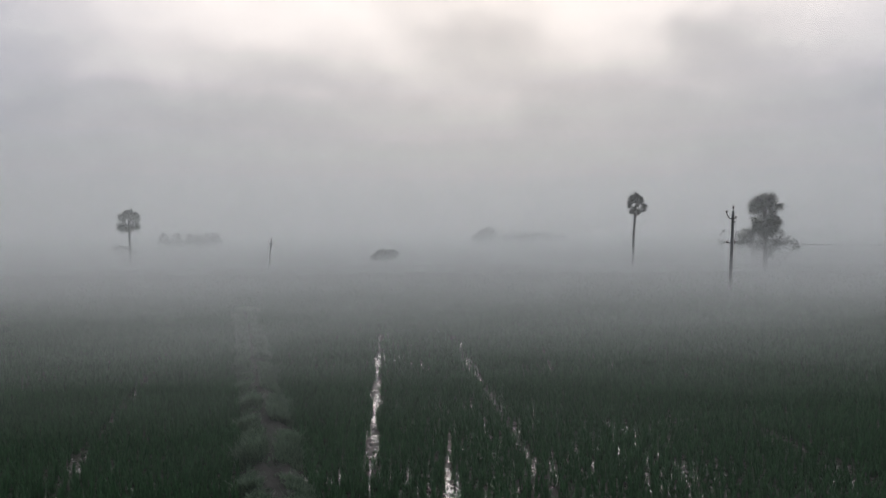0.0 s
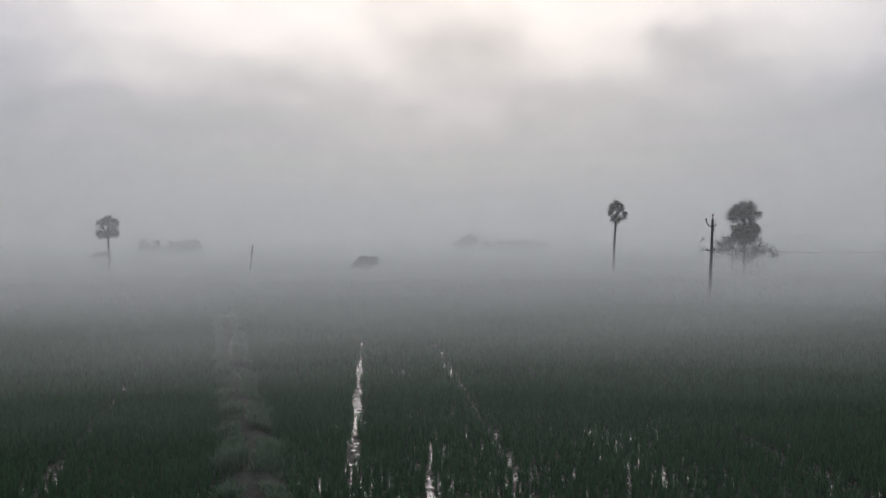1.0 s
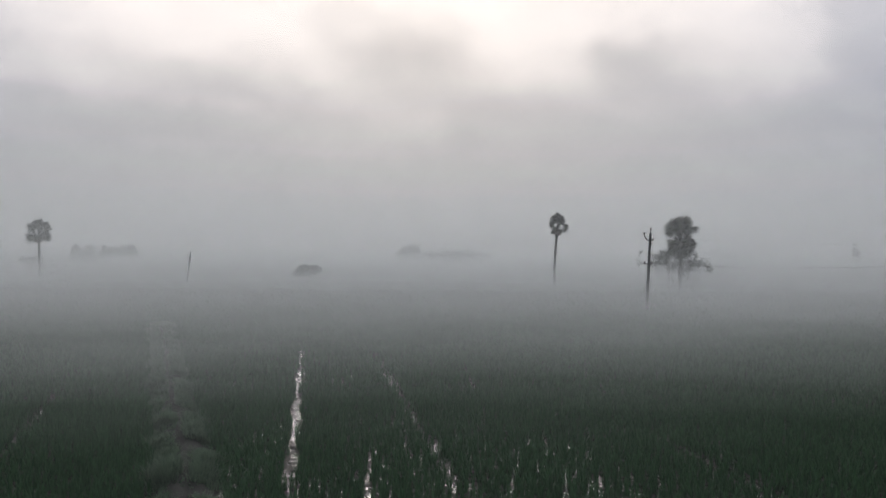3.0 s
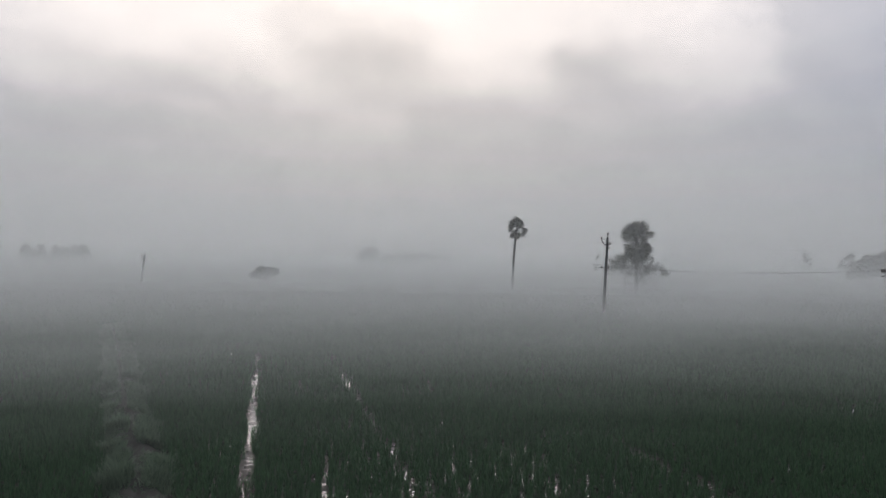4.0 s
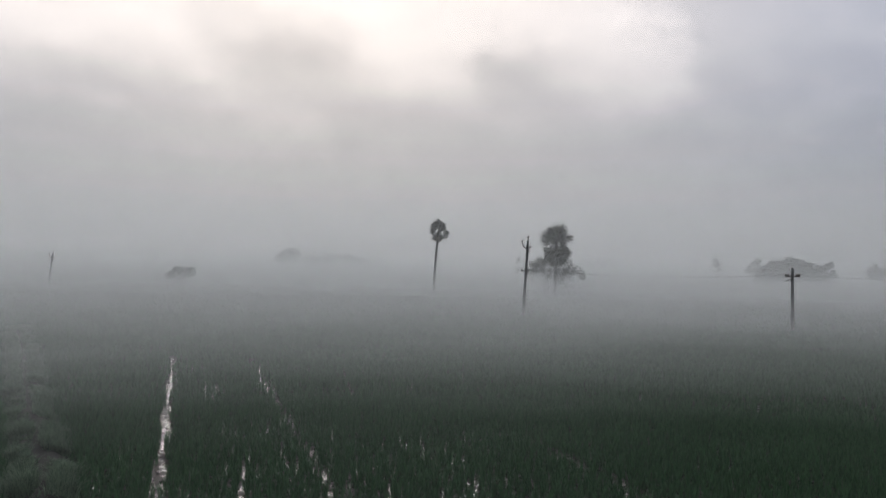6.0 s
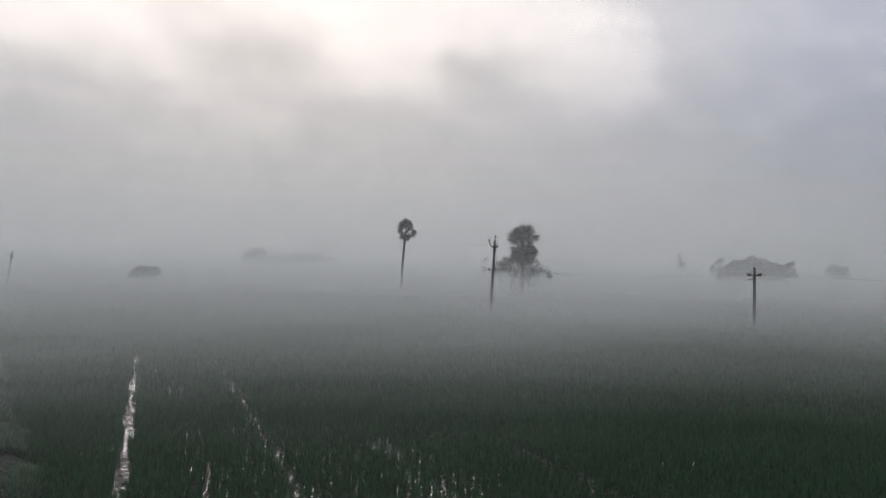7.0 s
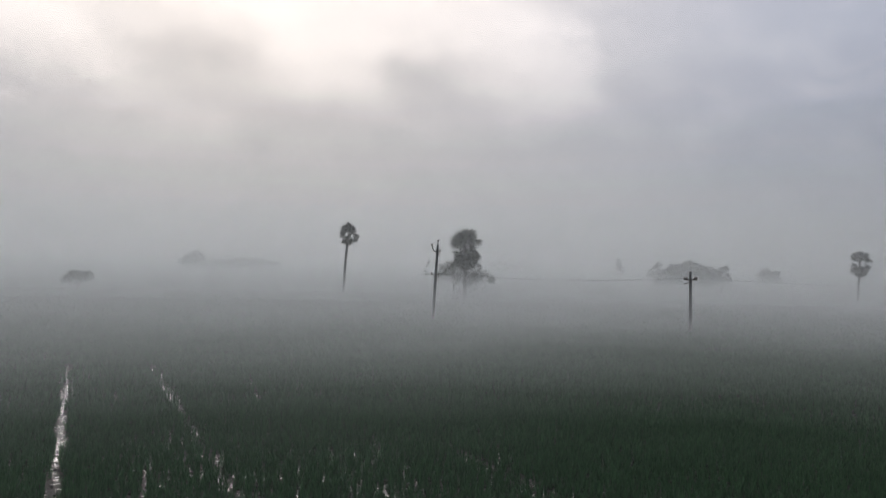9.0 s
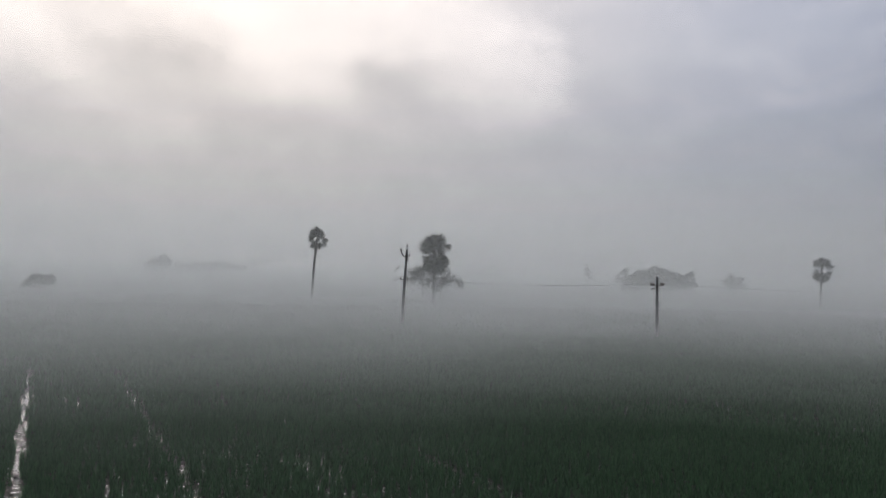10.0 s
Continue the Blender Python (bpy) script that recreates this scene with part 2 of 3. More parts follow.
def blades(px, py, pz, per, height, spread, width, segs, rng):
    """Clumps of curved leaf blades as one vertex and face list."""
    n = len(px) * per
    cx, cy, cz = (np.repeat(v, per) for v in (px, py, pz))
    h = np.repeat(height, per) * rng.uniform(0.6, 1.1, n)
    a = rng.uniform(0, math.tau, n)
    out = np.repeat(spread, per) * rng.uniform(0.25, 1.0, n)
    dx, dy = np.cos(a), np.sin(a)
    ta = a + math.pi / 2 + rng.uniform(-0.5, 0.5, n)
    tx, ty = np.cos(ta), np.sin(ta)
    w = width * rng.uniform(0.7, 1.3, n)
    bx, by = cx + rng.normal(0, 0.018, n), cy + rng.normal(0, 0.018, n)
    cols = []
    for k in range(segs):
        s = k / segs
        r = out * s ** 1.7
        zz = cz + h * (s - 0.18 * s * s)
        ww = w * (1 - 0.35 * s)
        for sign in (-1, 1):
            cols.append(np.stack([bx + dx * r + sign * tx * ww, by + dy * r + sign * ty * ww, zz], -1))
    cols.append(np.stack([bx + dx * out, by + dy * out, cz + h * 0.82], -1))
    verts = np.stack(cols, 1)
    k = 2 * segs + 1
    tris = []
    for s in range(segs - 1):
        i = 2 * s
        tris += [(i, i + 1, i + 3), (i, i + 3, i + 2)]
    tris.append((2 * segs - 2, 2 * segs - 1, 2 * segs))
    faces = (np.arange(n)[:, None, None] * k + np.array(tris)[None]).reshape(-1, 3)
    return verts.reshape(-1, 3), faces


def tri_mesh(name, verts, faces, mat):
    me = bpy.data.meshes.new(name)
    me.vertices.add(len(verts))
    me.vertices.foreach_set("co", verts.astype(np.float32).ravel())
    me.loops.add(faces.size)
    me.loops.foreach_set("vertex_index", faces.astype(np.int32).ravel())
    me.polygons.add(len(faces))
    me.polygons.foreach_set("loop_start", np.arange(0, faces.size, 3, dtype=np.int32))
    me.materials.append(mat)
    me.update(calc_edges=True)
    me.validate()
    return new(name, me)


def plot(slope, step_x, step_y, y0, y1, jitter):
    """Planting places in rows that run along a slope."""
    ys = np.arange(y0, y1, step_y)
    xs = np.arange(-70, 110, step_x)
    x, y = np.meshgrid(xs, ys)
    x = x + slope * (y - 15)
    x, y = x.ravel(), y.ravel()
    x = x + RNG.normal(0, jitter, len(x))
    y = y + RNG.normal(0, jitter, len(y))
    az = np.degrees(np.arctan2(x, y))
    keep = (az > -33) & (az < 55)
    return x[keep], y[keep]


def rice_bed(name, label, x, y, per, h, spread, width, segs, mat):
    vigour = np.array([noise.noise((a * 0.25, b * 0.25, 3.0)) for a, b in zip(x, y)])
    small = np.array([noise.noise((a * 1.3, b * 1.3, 9.0)) for a, b in zip(x, y)])
    thin = np.where((x > -0.9) & (x < 6.5) & (y < 31), 0.87, np.where(y > 29, 1.12, 0.985))
    keep = RNG.random(len(x)) < thin + 0.45 * np.minimum(0, vigour + 0.3) + 0.4 * np.minimum(0, small + 0.3)
    x, y, vigour = x[keep], y[keep], vigour[keep]
    height = h * (1 + 0.25 * vigour) * RNG.uniform(0.8, 1.15, len(x))
    v, f = blades(x, y, np.zeros(len(x)), per, height, spread * (height / h), width, segs, RNG)
    tagged(tri_mesh(name, v, f, mat), label, "rice plants", kind="stuff")


def near_rice():
    for side, slope in (("right", ROW_SLOPE), ("left", LEFT_SLOPE)):
        for y0, y1, r0, r1, sx, sy, per, width, segs in ((6, 32, 11.5, 29, 0.16, 0.14, 9, 0.0080, 3), (14, 78, 29, 78, 0.21, 0.20, 6, 0.018, 2)):
            x, y = plot(slope, sx, sy, y0, y1, 0.05)
            r = np.hypot(x, y)
            d = x - path_x(y)
            edge = np.where(y < 55, 0.70, 0.0)
            last = r1 if r1 < 40 else RNG.uniform(50, 78, len(r))
            keep = (r > r0) & (r <= last) & (np.abs(y - cross_y(x)) > 0.22) & ((d > edge) if side == "right" else (d < -edge))
            x, y = x[keep], y[keep]
            gap = lane_gap(x, y)
            rice_bed("young_rice", "dense young green rice plants in shallow water", x[~gap], y[~gap], per, 0.39, 0.16, width, segs, RICE)


def far_rice():
    x, y = plot(-0.1, 0.5, 0.5, 30, 135, 0.14)
    r = np.hypot(x, y)
    keep = (r < 135) & (r > RNG.uniform(50, 78, len(r)))
    rice_bed("far_rice", "green rice beyond the cross bund, fading into mist", x[keep], y[keep], 4, 0.42, 0.32, 0.06, 2, RICE)


def outer_rice():
    """The same crop on all sides of the stretch that is seen."""
    x, y = np.meshgrid(np.arange(-70, 100, 0.27), np.arange(-14, 64, 0.27))
    x, y = x.ravel() + RNG.normal(0, 0.06, x.size), y.ravel() + RNG.normal(0, 0.06, y.size)
    az, r = np.degrees(np.arctan2(x, y)), np.hypot(x, y)
    keep = ((az < -33) | (az > 55) | (r < 11.5)) & (np.abs(x - path_x(y)) > 0.75) & ((r < 20) | (RNG.random(len(x)) < 0.08))
    rice_bed("outer_rice", "green rice round the edges of the field", x[keep], y[keep], 6, 0.39, 0.2, 0.014, 2, RICE)


near_rice()
far_rice()
outer_rice()


def far_field():
    """The closed green canopy of the fields further out."""
    xs, ys = np.linspace(-420, 620, 90), np.concatenate([np.linspace(104, 200, 40), np.linspace(208, 640, 40)])
    verts = [(float(x), float(y - 0.05 * max(-60, min(x, 60))), 0.20 + 0.05 * noise.noise((x * 0.3, y * 0.3, 0))) for y in ys for x in xs]
    k = len(xs)
    faces = [(j * k + i, j * k + i + 1, (j + 1) * k + i + 1, (j + 1) * k + i) for j in range(len(ys) - 1) for i in range(k - 1)]
    tagged(mesh_object("rice_canopy", verts, faces, surface("rice_canopy", (0.014, 0.037, 0.016), (0.036, 0.078, 0.033), 1.5, 1.0, 1.0, specular=0.0), smooth=True),
           "closed green canopy of far rice fields under mist", "rice plants", kind="stuff")


far_field()


# ---------------------------------------------------------------- bunds
def ridge(name, label, line, half, height, mat):
    """An earth bank with a worn top along a line of (x, y)."""
    prof = [(-1.25, -0.02), (-0.95, 0.45), (-0.6, 0.92), (-0.3, 0.95), (0.0, 0.80), (0.3, 0.95), (0.6, 0.92), (0.95, 0.45), (1.25, -0.02)]
    verts, faces = [], []
    for i, (x, y) in enumerate(line):
        x2, y2 = line[min(i + 1, len(line) - 1)]
        x1, y1 = line[max(i - 1, 0)]
        d = Vector((x2 - x1, y2 - y1, 0)).normalized()
        nrm = Vector((d.y, -d.x, 0))
        for s, hgt in prof:
            p = Vector((x, y, 0)) + nrm * s * half
            bump = 0.25 * noise.noise(p * 2.3) + 0.12 * noise.noise(p * 6.0)
            p.z = height * (hgt + (bump if hgt > 0 else 0))
            p += nrm * 0.06 * noise.noise(p * 3.1 + Vector((5, 0, 0)))
            verts.append(tuple(p))
    k = len(prof)
    for i in range(len(line) - 1):
        for j in range(k - 1):
            faces.append((i * k + j, i * k + j + 1, (i + 1) * k + j + 1, (i + 1) * k + j))
    return tagged(mesh_object(name, verts, faces, mat, smooth=True), label, "bank", kind="structure")


ys = np.arange(-12, 55, 0.22)
ridge("footpath_bund", "low earth bank with a trodden muddy footpath", [(float(path_x(y)), float(y)) for y in ys], 0.52, 0.24, PATH_MUD)
xs = np.arange(-42, 75, 0.6)
ridge("cross_bund", "low earth bank crossing the paddy fields", [(float(x), float(cross_y(x))) for x in xs], 0.2, 0.13, PATH_MUD)


def verge(side):
    """Tufts of pale dewy grass along one edge of the footpath."""
    n = 17500
    y = RNG.uniform(-12, 55, n)
    lump = np.array([1.1 * noise.noise((b * 0.75, side * 7.0, 0)) + 0.8 * noise.noise((b * 2.7, side * 3.0, 4)) for b in y])
    thick = RNG.random(n) < 0.62 + 1.1 * lump
    y, lump = y[thick], lump[thick]
    m = len(y)
    off = side * (0.42 + 0.10 * np.sin(y * 1.3 + side) + 0.08 * lump) + RNG.normal(0, 0.14, m)
    keep = np.abs(off) > 0.07 + 0.05 * np.sin(y * 2.1 + side)
    y, off, lump = y[keep], off[keep], lump[keep]
    x = path_x(y) + off
    z = 0.20 * np.clip(1.25 - np.abs(off) / 0.55, 0, 1)
    h = RNG.uniform(0.12, 0.30, len(y)) * np.clip(1.0 + 1.6 * lump, 0.4, 2.2)
    v, f = blades(x, y, z, 8, h, h * 0.9, 0.0075, 2, RNG)
    tagged(tri_mesh("bank_grass", v, f, VERGE), "pale dewy grass tufts along a muddy footpath", "grass", kind="stuff")


verge(-1)
verge(1)


def cross_grass():
    n = 3500
    x = RNG.uniform(-42, 75, n)
    y = cross_y(x) + RNG.normal(0, 0.2, n)
    v, f = blades(x, y, np.full(n, 0.14), 8, RNG.uniform(0.15, 0.35, n), RNG.uniform(0.1, 0.2, n), 0.012, 2, RNG)
    tagged(tri_mesh("bank_grass", v, f, RICE), "green grass on the low cross bank", "grass", kind="stuff")


cross_grass()


def mud_clods():
    """Clods and trodden stubble standing out of the water of the widest lane."""
    rng = random.Random(12)
    bm = bmesh.new()
    for _ in range(160):
        y = 11 + 29 * rng.random() ** 2.4
        x = -1.42 - 0.0685 * (y - 15) + rng.uniform(-0.13, 0.13)
        r = rng.uniform(0.02, 0.055)
        made = bmesh.ops.create_icosphere(bm, subdivisions=1, radius=r, matrix=pose(x, y, -0.2 * r, 0, 0, rng.uniform(0, 360)) @ Matrix.Diagonal((1.5, 1.0, 0.9, 1)))
        for v in made["verts"]:
            v.co += Vector((rng.gauss(0, 0.2), rng.gauss(0, 0.2), rng.gauss(0, 0.2))) * r
    me = bpy.data.meshes.new("mud_clods")
    bm.to_mesh(me)
    bm.free()
    me.materials.append(PATH_MUD)
    tagged(new("mud_clods", me), "dark wet mud clods in a water lane", "mud", kind="stuff")


mud_clods()


# ---------------------------------------------------------------- palmyra palms
def fan_mesh(name, radius, mat, seed, folded=0.25):
    """A stiff fan leaf on its stalk: pointed segments round the end of a petiole along +y."""
    rng = random.Random(seed)
    bm = bmesh.new()
    stalk = radius * 0.85
    tube(bm, [(0, 0, 0), (0, stalk * 0.5, 0.02), (0, stalk, 0)], [0.035, 0.025, 0.02], 5)
    count, span = 19, radians(250)
    for i in range(count):
        a = -span / 2 + span * i / (count - 1)
        ln = radius * (1.0 - 0.22 * abs(a) / (span / 2)) * rng.uniform(0.88, 1.06)
        half = span / count * 0.46
        droop = -0.16 * radius * rng.uniform(0.4, 1.3)
        hub = Vector((0, stalk, 0))

        def at(r, ang, z):
            return hub + Vector((math.sin(ang) * r, math.cos(ang) * r, z - folded * r * abs(math.sin(a)) * 0.6))
        v = [bm.verts.new(hub), bm.verts.new(at(ln * 0.55, a - half, -0.02)), bm.verts.new(at(ln * 0.55, a, 0.05)),
             bm.verts.new(at(ln * 0.55, a + half, -0.02)), bm.verts.new(at(ln, a + rng.uniform(-0.04, 0.04), droop))]
        bm.faces.new((v[0], v[1], v[2]))
        bm.faces.new((v[0], v[2], v[3]))
        bm.faces.new((v[1], v[4], v[2]))
        bm.faces.new((v[2], v[4], v[3]))
    me = bpy.data.meshes.new(name)
    bm.to_mesh(me)
    bm.free()
    me.materials.append(mat)
    return me


FANS = [fan_mesh("leaf", 1.0, FROND, s) for s in range(3)]
DRY_FANS = [fan_mesh("dry_leaf", 0.9, DRY_FROND, s + 9, 0.8) for s in range(2)]


def palm(az, dist, top, trunk_r, lean, tiers, label, seed, skirt):
    """A palmyra: a ringed trunk and fan leaves. top: height of the trunk; tiers: rows of (leaves, rise in degrees, length, height
    from the trunk's top); skirt: hanging dry leaves, their length and height."""
    rng = random.Random(seed)
    x, y = polar(az, dist)
    ob = base("palm_tree", x, y, 0, label, "palm tree", "palm trees in the fields")
    bm = bmesh.new()
    pts, rad = [], []
    for i in range(25):
        s = i / 24
        side = lean * s + 0.12 * math.sin(3 * s + seed)
        pts.append((side * math.cos(radians(az)), -side * math.sin(radians(az)), s * top - 0.05))
        rad.append(trunk_r * (1.35 - 0.9 * s ** 0.3 + 0.35 * s ** 0.5) * (1.05 if i % 2 else 0.97))
    tube(bm, pts, rad, 12)
    part("trunk", bm, BARK, ob)
    head = Vector(pts[-1])

    def hang(kind, meshes, turn, tilt, length, up):
        leaf = new(kind, rng.choice(meshes))
        leaf.parent = ob
        k = length / 1.85
        leaf.matrix_basis = Matrix.Translation(head + Vector((0, 0, up))) @ pose(0, 0, 0, 0, 0, turn) @ pose(0, 0, 0, tilt, 0, 0) @ pose(0, 0, 0, 0, rng.choice((-1, 1)) * rng.uniform(15, 85), 0) @ Matrix.Diagonal((k, k, k, 1))

    for count, rise, length, up in tiers:
        turn0 = rng.uniform(0, 360)
        for i in range(count):
            hang("leaf", FANS, turn0 + 360 * i / count + rng.uniform(-14, 14), rise + rng.uniform(-12, 12), length * rng.uniform(0.82, 1.1), up + rng.uniform(-0.22, 0.22))
    for i in range(skirt[0]):
        hang("dry_leaf", DRY_FANS, 360 * i / skirt[0] + rng.uniform(-20, 20), -68 + rng.uniform(-8, 8), skirt[1] * rng.uniform(0.9, 1.1), skirt[2])
    return ob


palm(13.06, 125, 9.55, 0.22, 0.62, [(5, 76, 1.75, 0.0), (6, 44, 1.9, 0.0), (6, 10, 2.0, 0.05), (5, 48, 1.05, 0.1), (5, -28, 1.8, -0.3)],
     "tall slim palmyra palm with a small ragged crown in mist", 3, (6, 1.75, -0.35))
palm(21.6, 115, 8.15, 0.30, -0.25, [(6, 78, 2.2, 0.0), (8, 50, 2.45, 0.0), (6, 22, 2.55, 0.05), (6, 40, 1.3, 0.1), (5, -4, 2.6, -0.35), (6, -12, 1.25, -0.75), (7, -8, 2.5, -1.4),
                                 (10, -30, 2.5, -1.5), (10, -52, 2.35, -1.55), (8, -72, 2.3, -1.6), (7, -40, 1.4, -1.3)],
     "stout palmyra palm with a full dark crown above scrub", 5, (7, 2.1, -1.9))
palm(-21.0, 170, 8.8, 0.24, 0.0, [(6, 74, 2.2, 0.0), (7, 44, 2.35, 0.0), (5, 45, 1.25, 0.1), (5, 6, 2.6, -0.1), (6, -24, 2.85, -0.9), (5, -50, 1.6, -0.7)],
     "palmyra palm with a broad crown far off in mist", 8, (5, 1.9, -1.2))
palm(47.0, 175, 8.1, 0.26, 0.0, [(6, 76, 2.05, 0.0), (8, 46, 2.25, 0.0), (6, 18, 2.3, 0.0), (5, 45, 1.2, 0.1), (6, -6, 2.2, -1.3), (9, -30, 2.2, -1.35), (9, -56, 2.0, -1.4), (6, -45, 1.3, -1.2)],
     "palmyra palm with a round dense crown far off in mist", 11, (6, 2.0, -1.6))


# ---------------------------------------------------------------- trees and scrub
def leaf_cloud(bm, centre, radii, count, size, rng, shell=0.35):
    """Many small leaf sprays round a centre, thicker towards the outside."""
    for _ in range(count):
        d = Vector((rng.gauss(0, 1), rng.gauss(0, 1), rng.gauss(0, 1))).normalized()
        r = rng.uniform(shell, 1.0) ** 0.6
        p = Vector(centre) + Vector((d.x * radii[0], d.y * radii[1], d.z * radii[2])) * r
        p.z = max(p.z, 0.05)
        s = size * rng.uniform(0.6, 1.4)
        q = Euler((rng.uniform(-1, 1), rng.uniform(-1, 1), rng.uniform(0, 6.3))).to_matrix()
        v = [bm.verts.new(p + q @ Vector(c) * s) for c in ((-0.5, 0, 0), (0, -0.28, 0.08), (0.55, 0, -0.05), (0, 0.3, 0.06))]
        bm.faces.new(v)
    return bm


def limb(bm, p, d, length, r, depth, rng, tips):
    pts, rad = [p], [r]
    for i in range(3):
        d = (d + Vector((rng.uniform(-0.25, 0.25), rng.uniform(-0.25, 0.25), rng.uniform(-0.1, 0.2)))).normalized()
        pts.append(pts[-1] + d * length / 3)
        rad.append(r * (1 - 0.17 * (i + 1)))
    tube(bm, pts, rad, 5)
    if depth == 0:
        tips.append(pts[-1])
        return
    for _ in range(rng.choice((2, 3))):
        nd = (d + Vector((rng.uniform(-0.9, 0.9), rng.uniform(-0.9, 0.9), rng.uniform(-0.35, 0.55)))).normalized()
        limb(bm, pts[rng.choice((2, 3))], nd, length * rng.uniform(0.55, 0.8), rad[-1] * 0.75, depth - 1, rng, tips)


def tree(az, dist, height, width, label, seed, leaves=1400, group="far trees", name="tree", stem=0.30, leaf_size=0.5, low=0.0):
    """A broad tree: trunk, forking limbs and a crown of leaf sprays in uneven lumps."""
    rng = random.Random(seed)
    x, y = polar(az, dist)
    ob = base(name, x, y, 0, label, name, group)
    bm, tips = bmesh.new(), []
    tube(bm, [(0, 0, -0.05), (0.05, 0, height * stem * 0.5), (0, 0.05, height * stem)], [0.05 * height * 0.6, 0.035 * height * 0.6, 0.03 * height * 0.6], 7)
    for i in range(5):
        a = i * math.tau / 5 + rng.uniform(-0.4, 0.4)
        limb(bm, Vector((0, 0, height * stem * 0.9)), Vector((math.cos(a), math.sin(a), rng.uniform(0.5, 1.2))).normalized(), height * 0.3, 0.014 * height, 1, rng, tips)
    part("trunk", bm, TWIG, ob)
    bm = bmesh.new()
    lumps = 20
    for i in range(lumps):
        a, r = rng.uniform(0, math.tau), math.sqrt((i + 0.5) / lumps) * width * 0.42
        dome = math.sqrt(max(0.05, 1 - (r / (width * 0.46)) ** 2))
        zc = height * (stem + (0.80 - stem) * dome * rng.uniform(0.72 - low, 1.0))
        rr = width * rng.uniform(0.12, 0.19)
        leaf_cloud(bm, (r * math.cos(a), r * math.sin(a), zc), (rr, rr, min(rr * 0.85, height * 0.2)), leaves // lumps, leaf_size, rng)
    part("crown", bm, TREE_LEAF, ob)
    return ob


def scrub(az, dist, height, width, label, seed, stems=16, leaves=3000, leaf_size=0.16):
    """Thorny scrub: thin arching stems with sparse leaves."""
    rng = random.Random(seed)
    x, y = polar(az, dist)
    ob = base("bush", x, y, 0, label, "bush", "scrub in the fields")
    bm, tips = bmesh.new(), []
    for i in range(stems):
        a = rng.uniform(0, math.tau)
        out = rng.uniform(0.15, 0.9)
        limb(bm, Vector((rng.uniform(-0.2, 0.2) * width, rng.uniform(-0.2, 0.2) * width, 0)), Vector((math.cos(a) * out, math.sin(a) * out, 0.9)).normalized(), height * 0.55, 0.035, 2, rng, tips)
    part("stems", bm, TWIG, ob)
    bm = bmesh.new()
    for i in range(leaves):
        p = rng.choice(tips) + Vector((rng.gauss(0, 0.27), rng.gauss(0, 0.27), rng.gauss(0, 0.2)))
        leaf_cloud(bm, p, (0.12, 0.12, 0.1), 2, leaf_size, rng)
    part("foliage", bm, TREE_LEAF, ob)
    return ob


scrub(21.3, 112, 5.2, 5.0, "dark thorny scrub at the foot of a palm", 24)
scrub(22.5, 113, 4.4, 4.6, "dark thorny scrub at the foot of a palm", 22, 8, 800)
scrub(-21.5, 168, 3.6, 3.0, "low faint scrub at the foot of a far palm", 23, 7, 500)

tree(-4.1, 128, 3.5, 4.8, "low flat-topped bush in the mist", 31, 1800, "scrub in the fields", "bush", 0.2, 0.3)
# the grove to the right, then the fainter ones
tree(36.6, 215, 9.2, 12.5, "broad dark tree in a small grove", 41, 9500, stem=0.15, leaf_size=0.6, low=0.3)
tree(35.4, 212, 6.6, 6.5, "small tree at the edge of a grove", 42, 3600, stem=0.15, low=0.3)
tree(37.7, 220, 7.6, 8.0, "small tree in a small grove", 44, 4500, stem=0.15, low=0.3)
tree(38.85, 216, 8.3, 4.6, "small upright tree at the edge of a grove", 43, 4500, stem=0.2, low=0.35)
tree(34.6, 290, 9.4, 6.0, "faint tree behind a small grove", 48, 1400, stem=0.12, low=0.3, leaf_size=0.7)
tree(41.8, 290, 7.8, 8.5, "faint low tree in far mist", 45, 1800, stem=0.1, low=0.4, leaf_size=0.7)
tree(3.1, 350, 9.6, 13.0, "faint broad tree in far mist", 46, 3600, stem=0.1, low=0.4, leaf_size=0.9)
for i, (az, hgt) in enumerate(((4.6, 7.2), (5.5, 7.0), (6.3, 7.4), (7.2, 7.2), (8.0, 6.8))):
    tree(az, 350 + 6 * i, hgt, 9.5, "faint low tree in a far hedge line", 50 + i, 1500, stem=0.1, low=0.5, leaf_size=0.8)
for i, (az, hgt) in enumerate(((-18.9, 8.6), (-18.2, 8.0), (-17.1, 8.8), (-16.6, 8.0), (-16.1, 8.2), (-15.5, 9.2))):
    tree(az, 300 + 5 * i, hgt, 5.4, "faint tree in a far hedge line", 60 + i, 1500, stem=0.1, low=0.4, leaf_size=0.7)
for i, (az, hgt) in enumerate(((23.7, 11.5), (24.7, 10.6), (25.6, 12.2))):
    tree(az, 490 + 4 * i, hgt, 11.0, "very faint tree in far mist", 70 + i, 1800, stem=0.1, low=0.5, leaf_size=0.9)
tree(32.2, 340, 12.5, 3.2, "very faint slender tree in far mist", 76, 1200, stem=0.2, low=0.3, leaf_size=0.7)


# ---------------------------------------------------------------- poles and wires
def insulator(bm, p, s=1.0):
    tube(bm, [(p[0], p[1], p[2] + z * s) for z in (0, 0.05, 0.06, 0.11, 0.12, 0.17, 0.20)], [0.05 * s, 0.05 * s, 0.075 * s, 0.06 * s, 0.07 * s, 0.04 * s, 0.02 * s], 8)


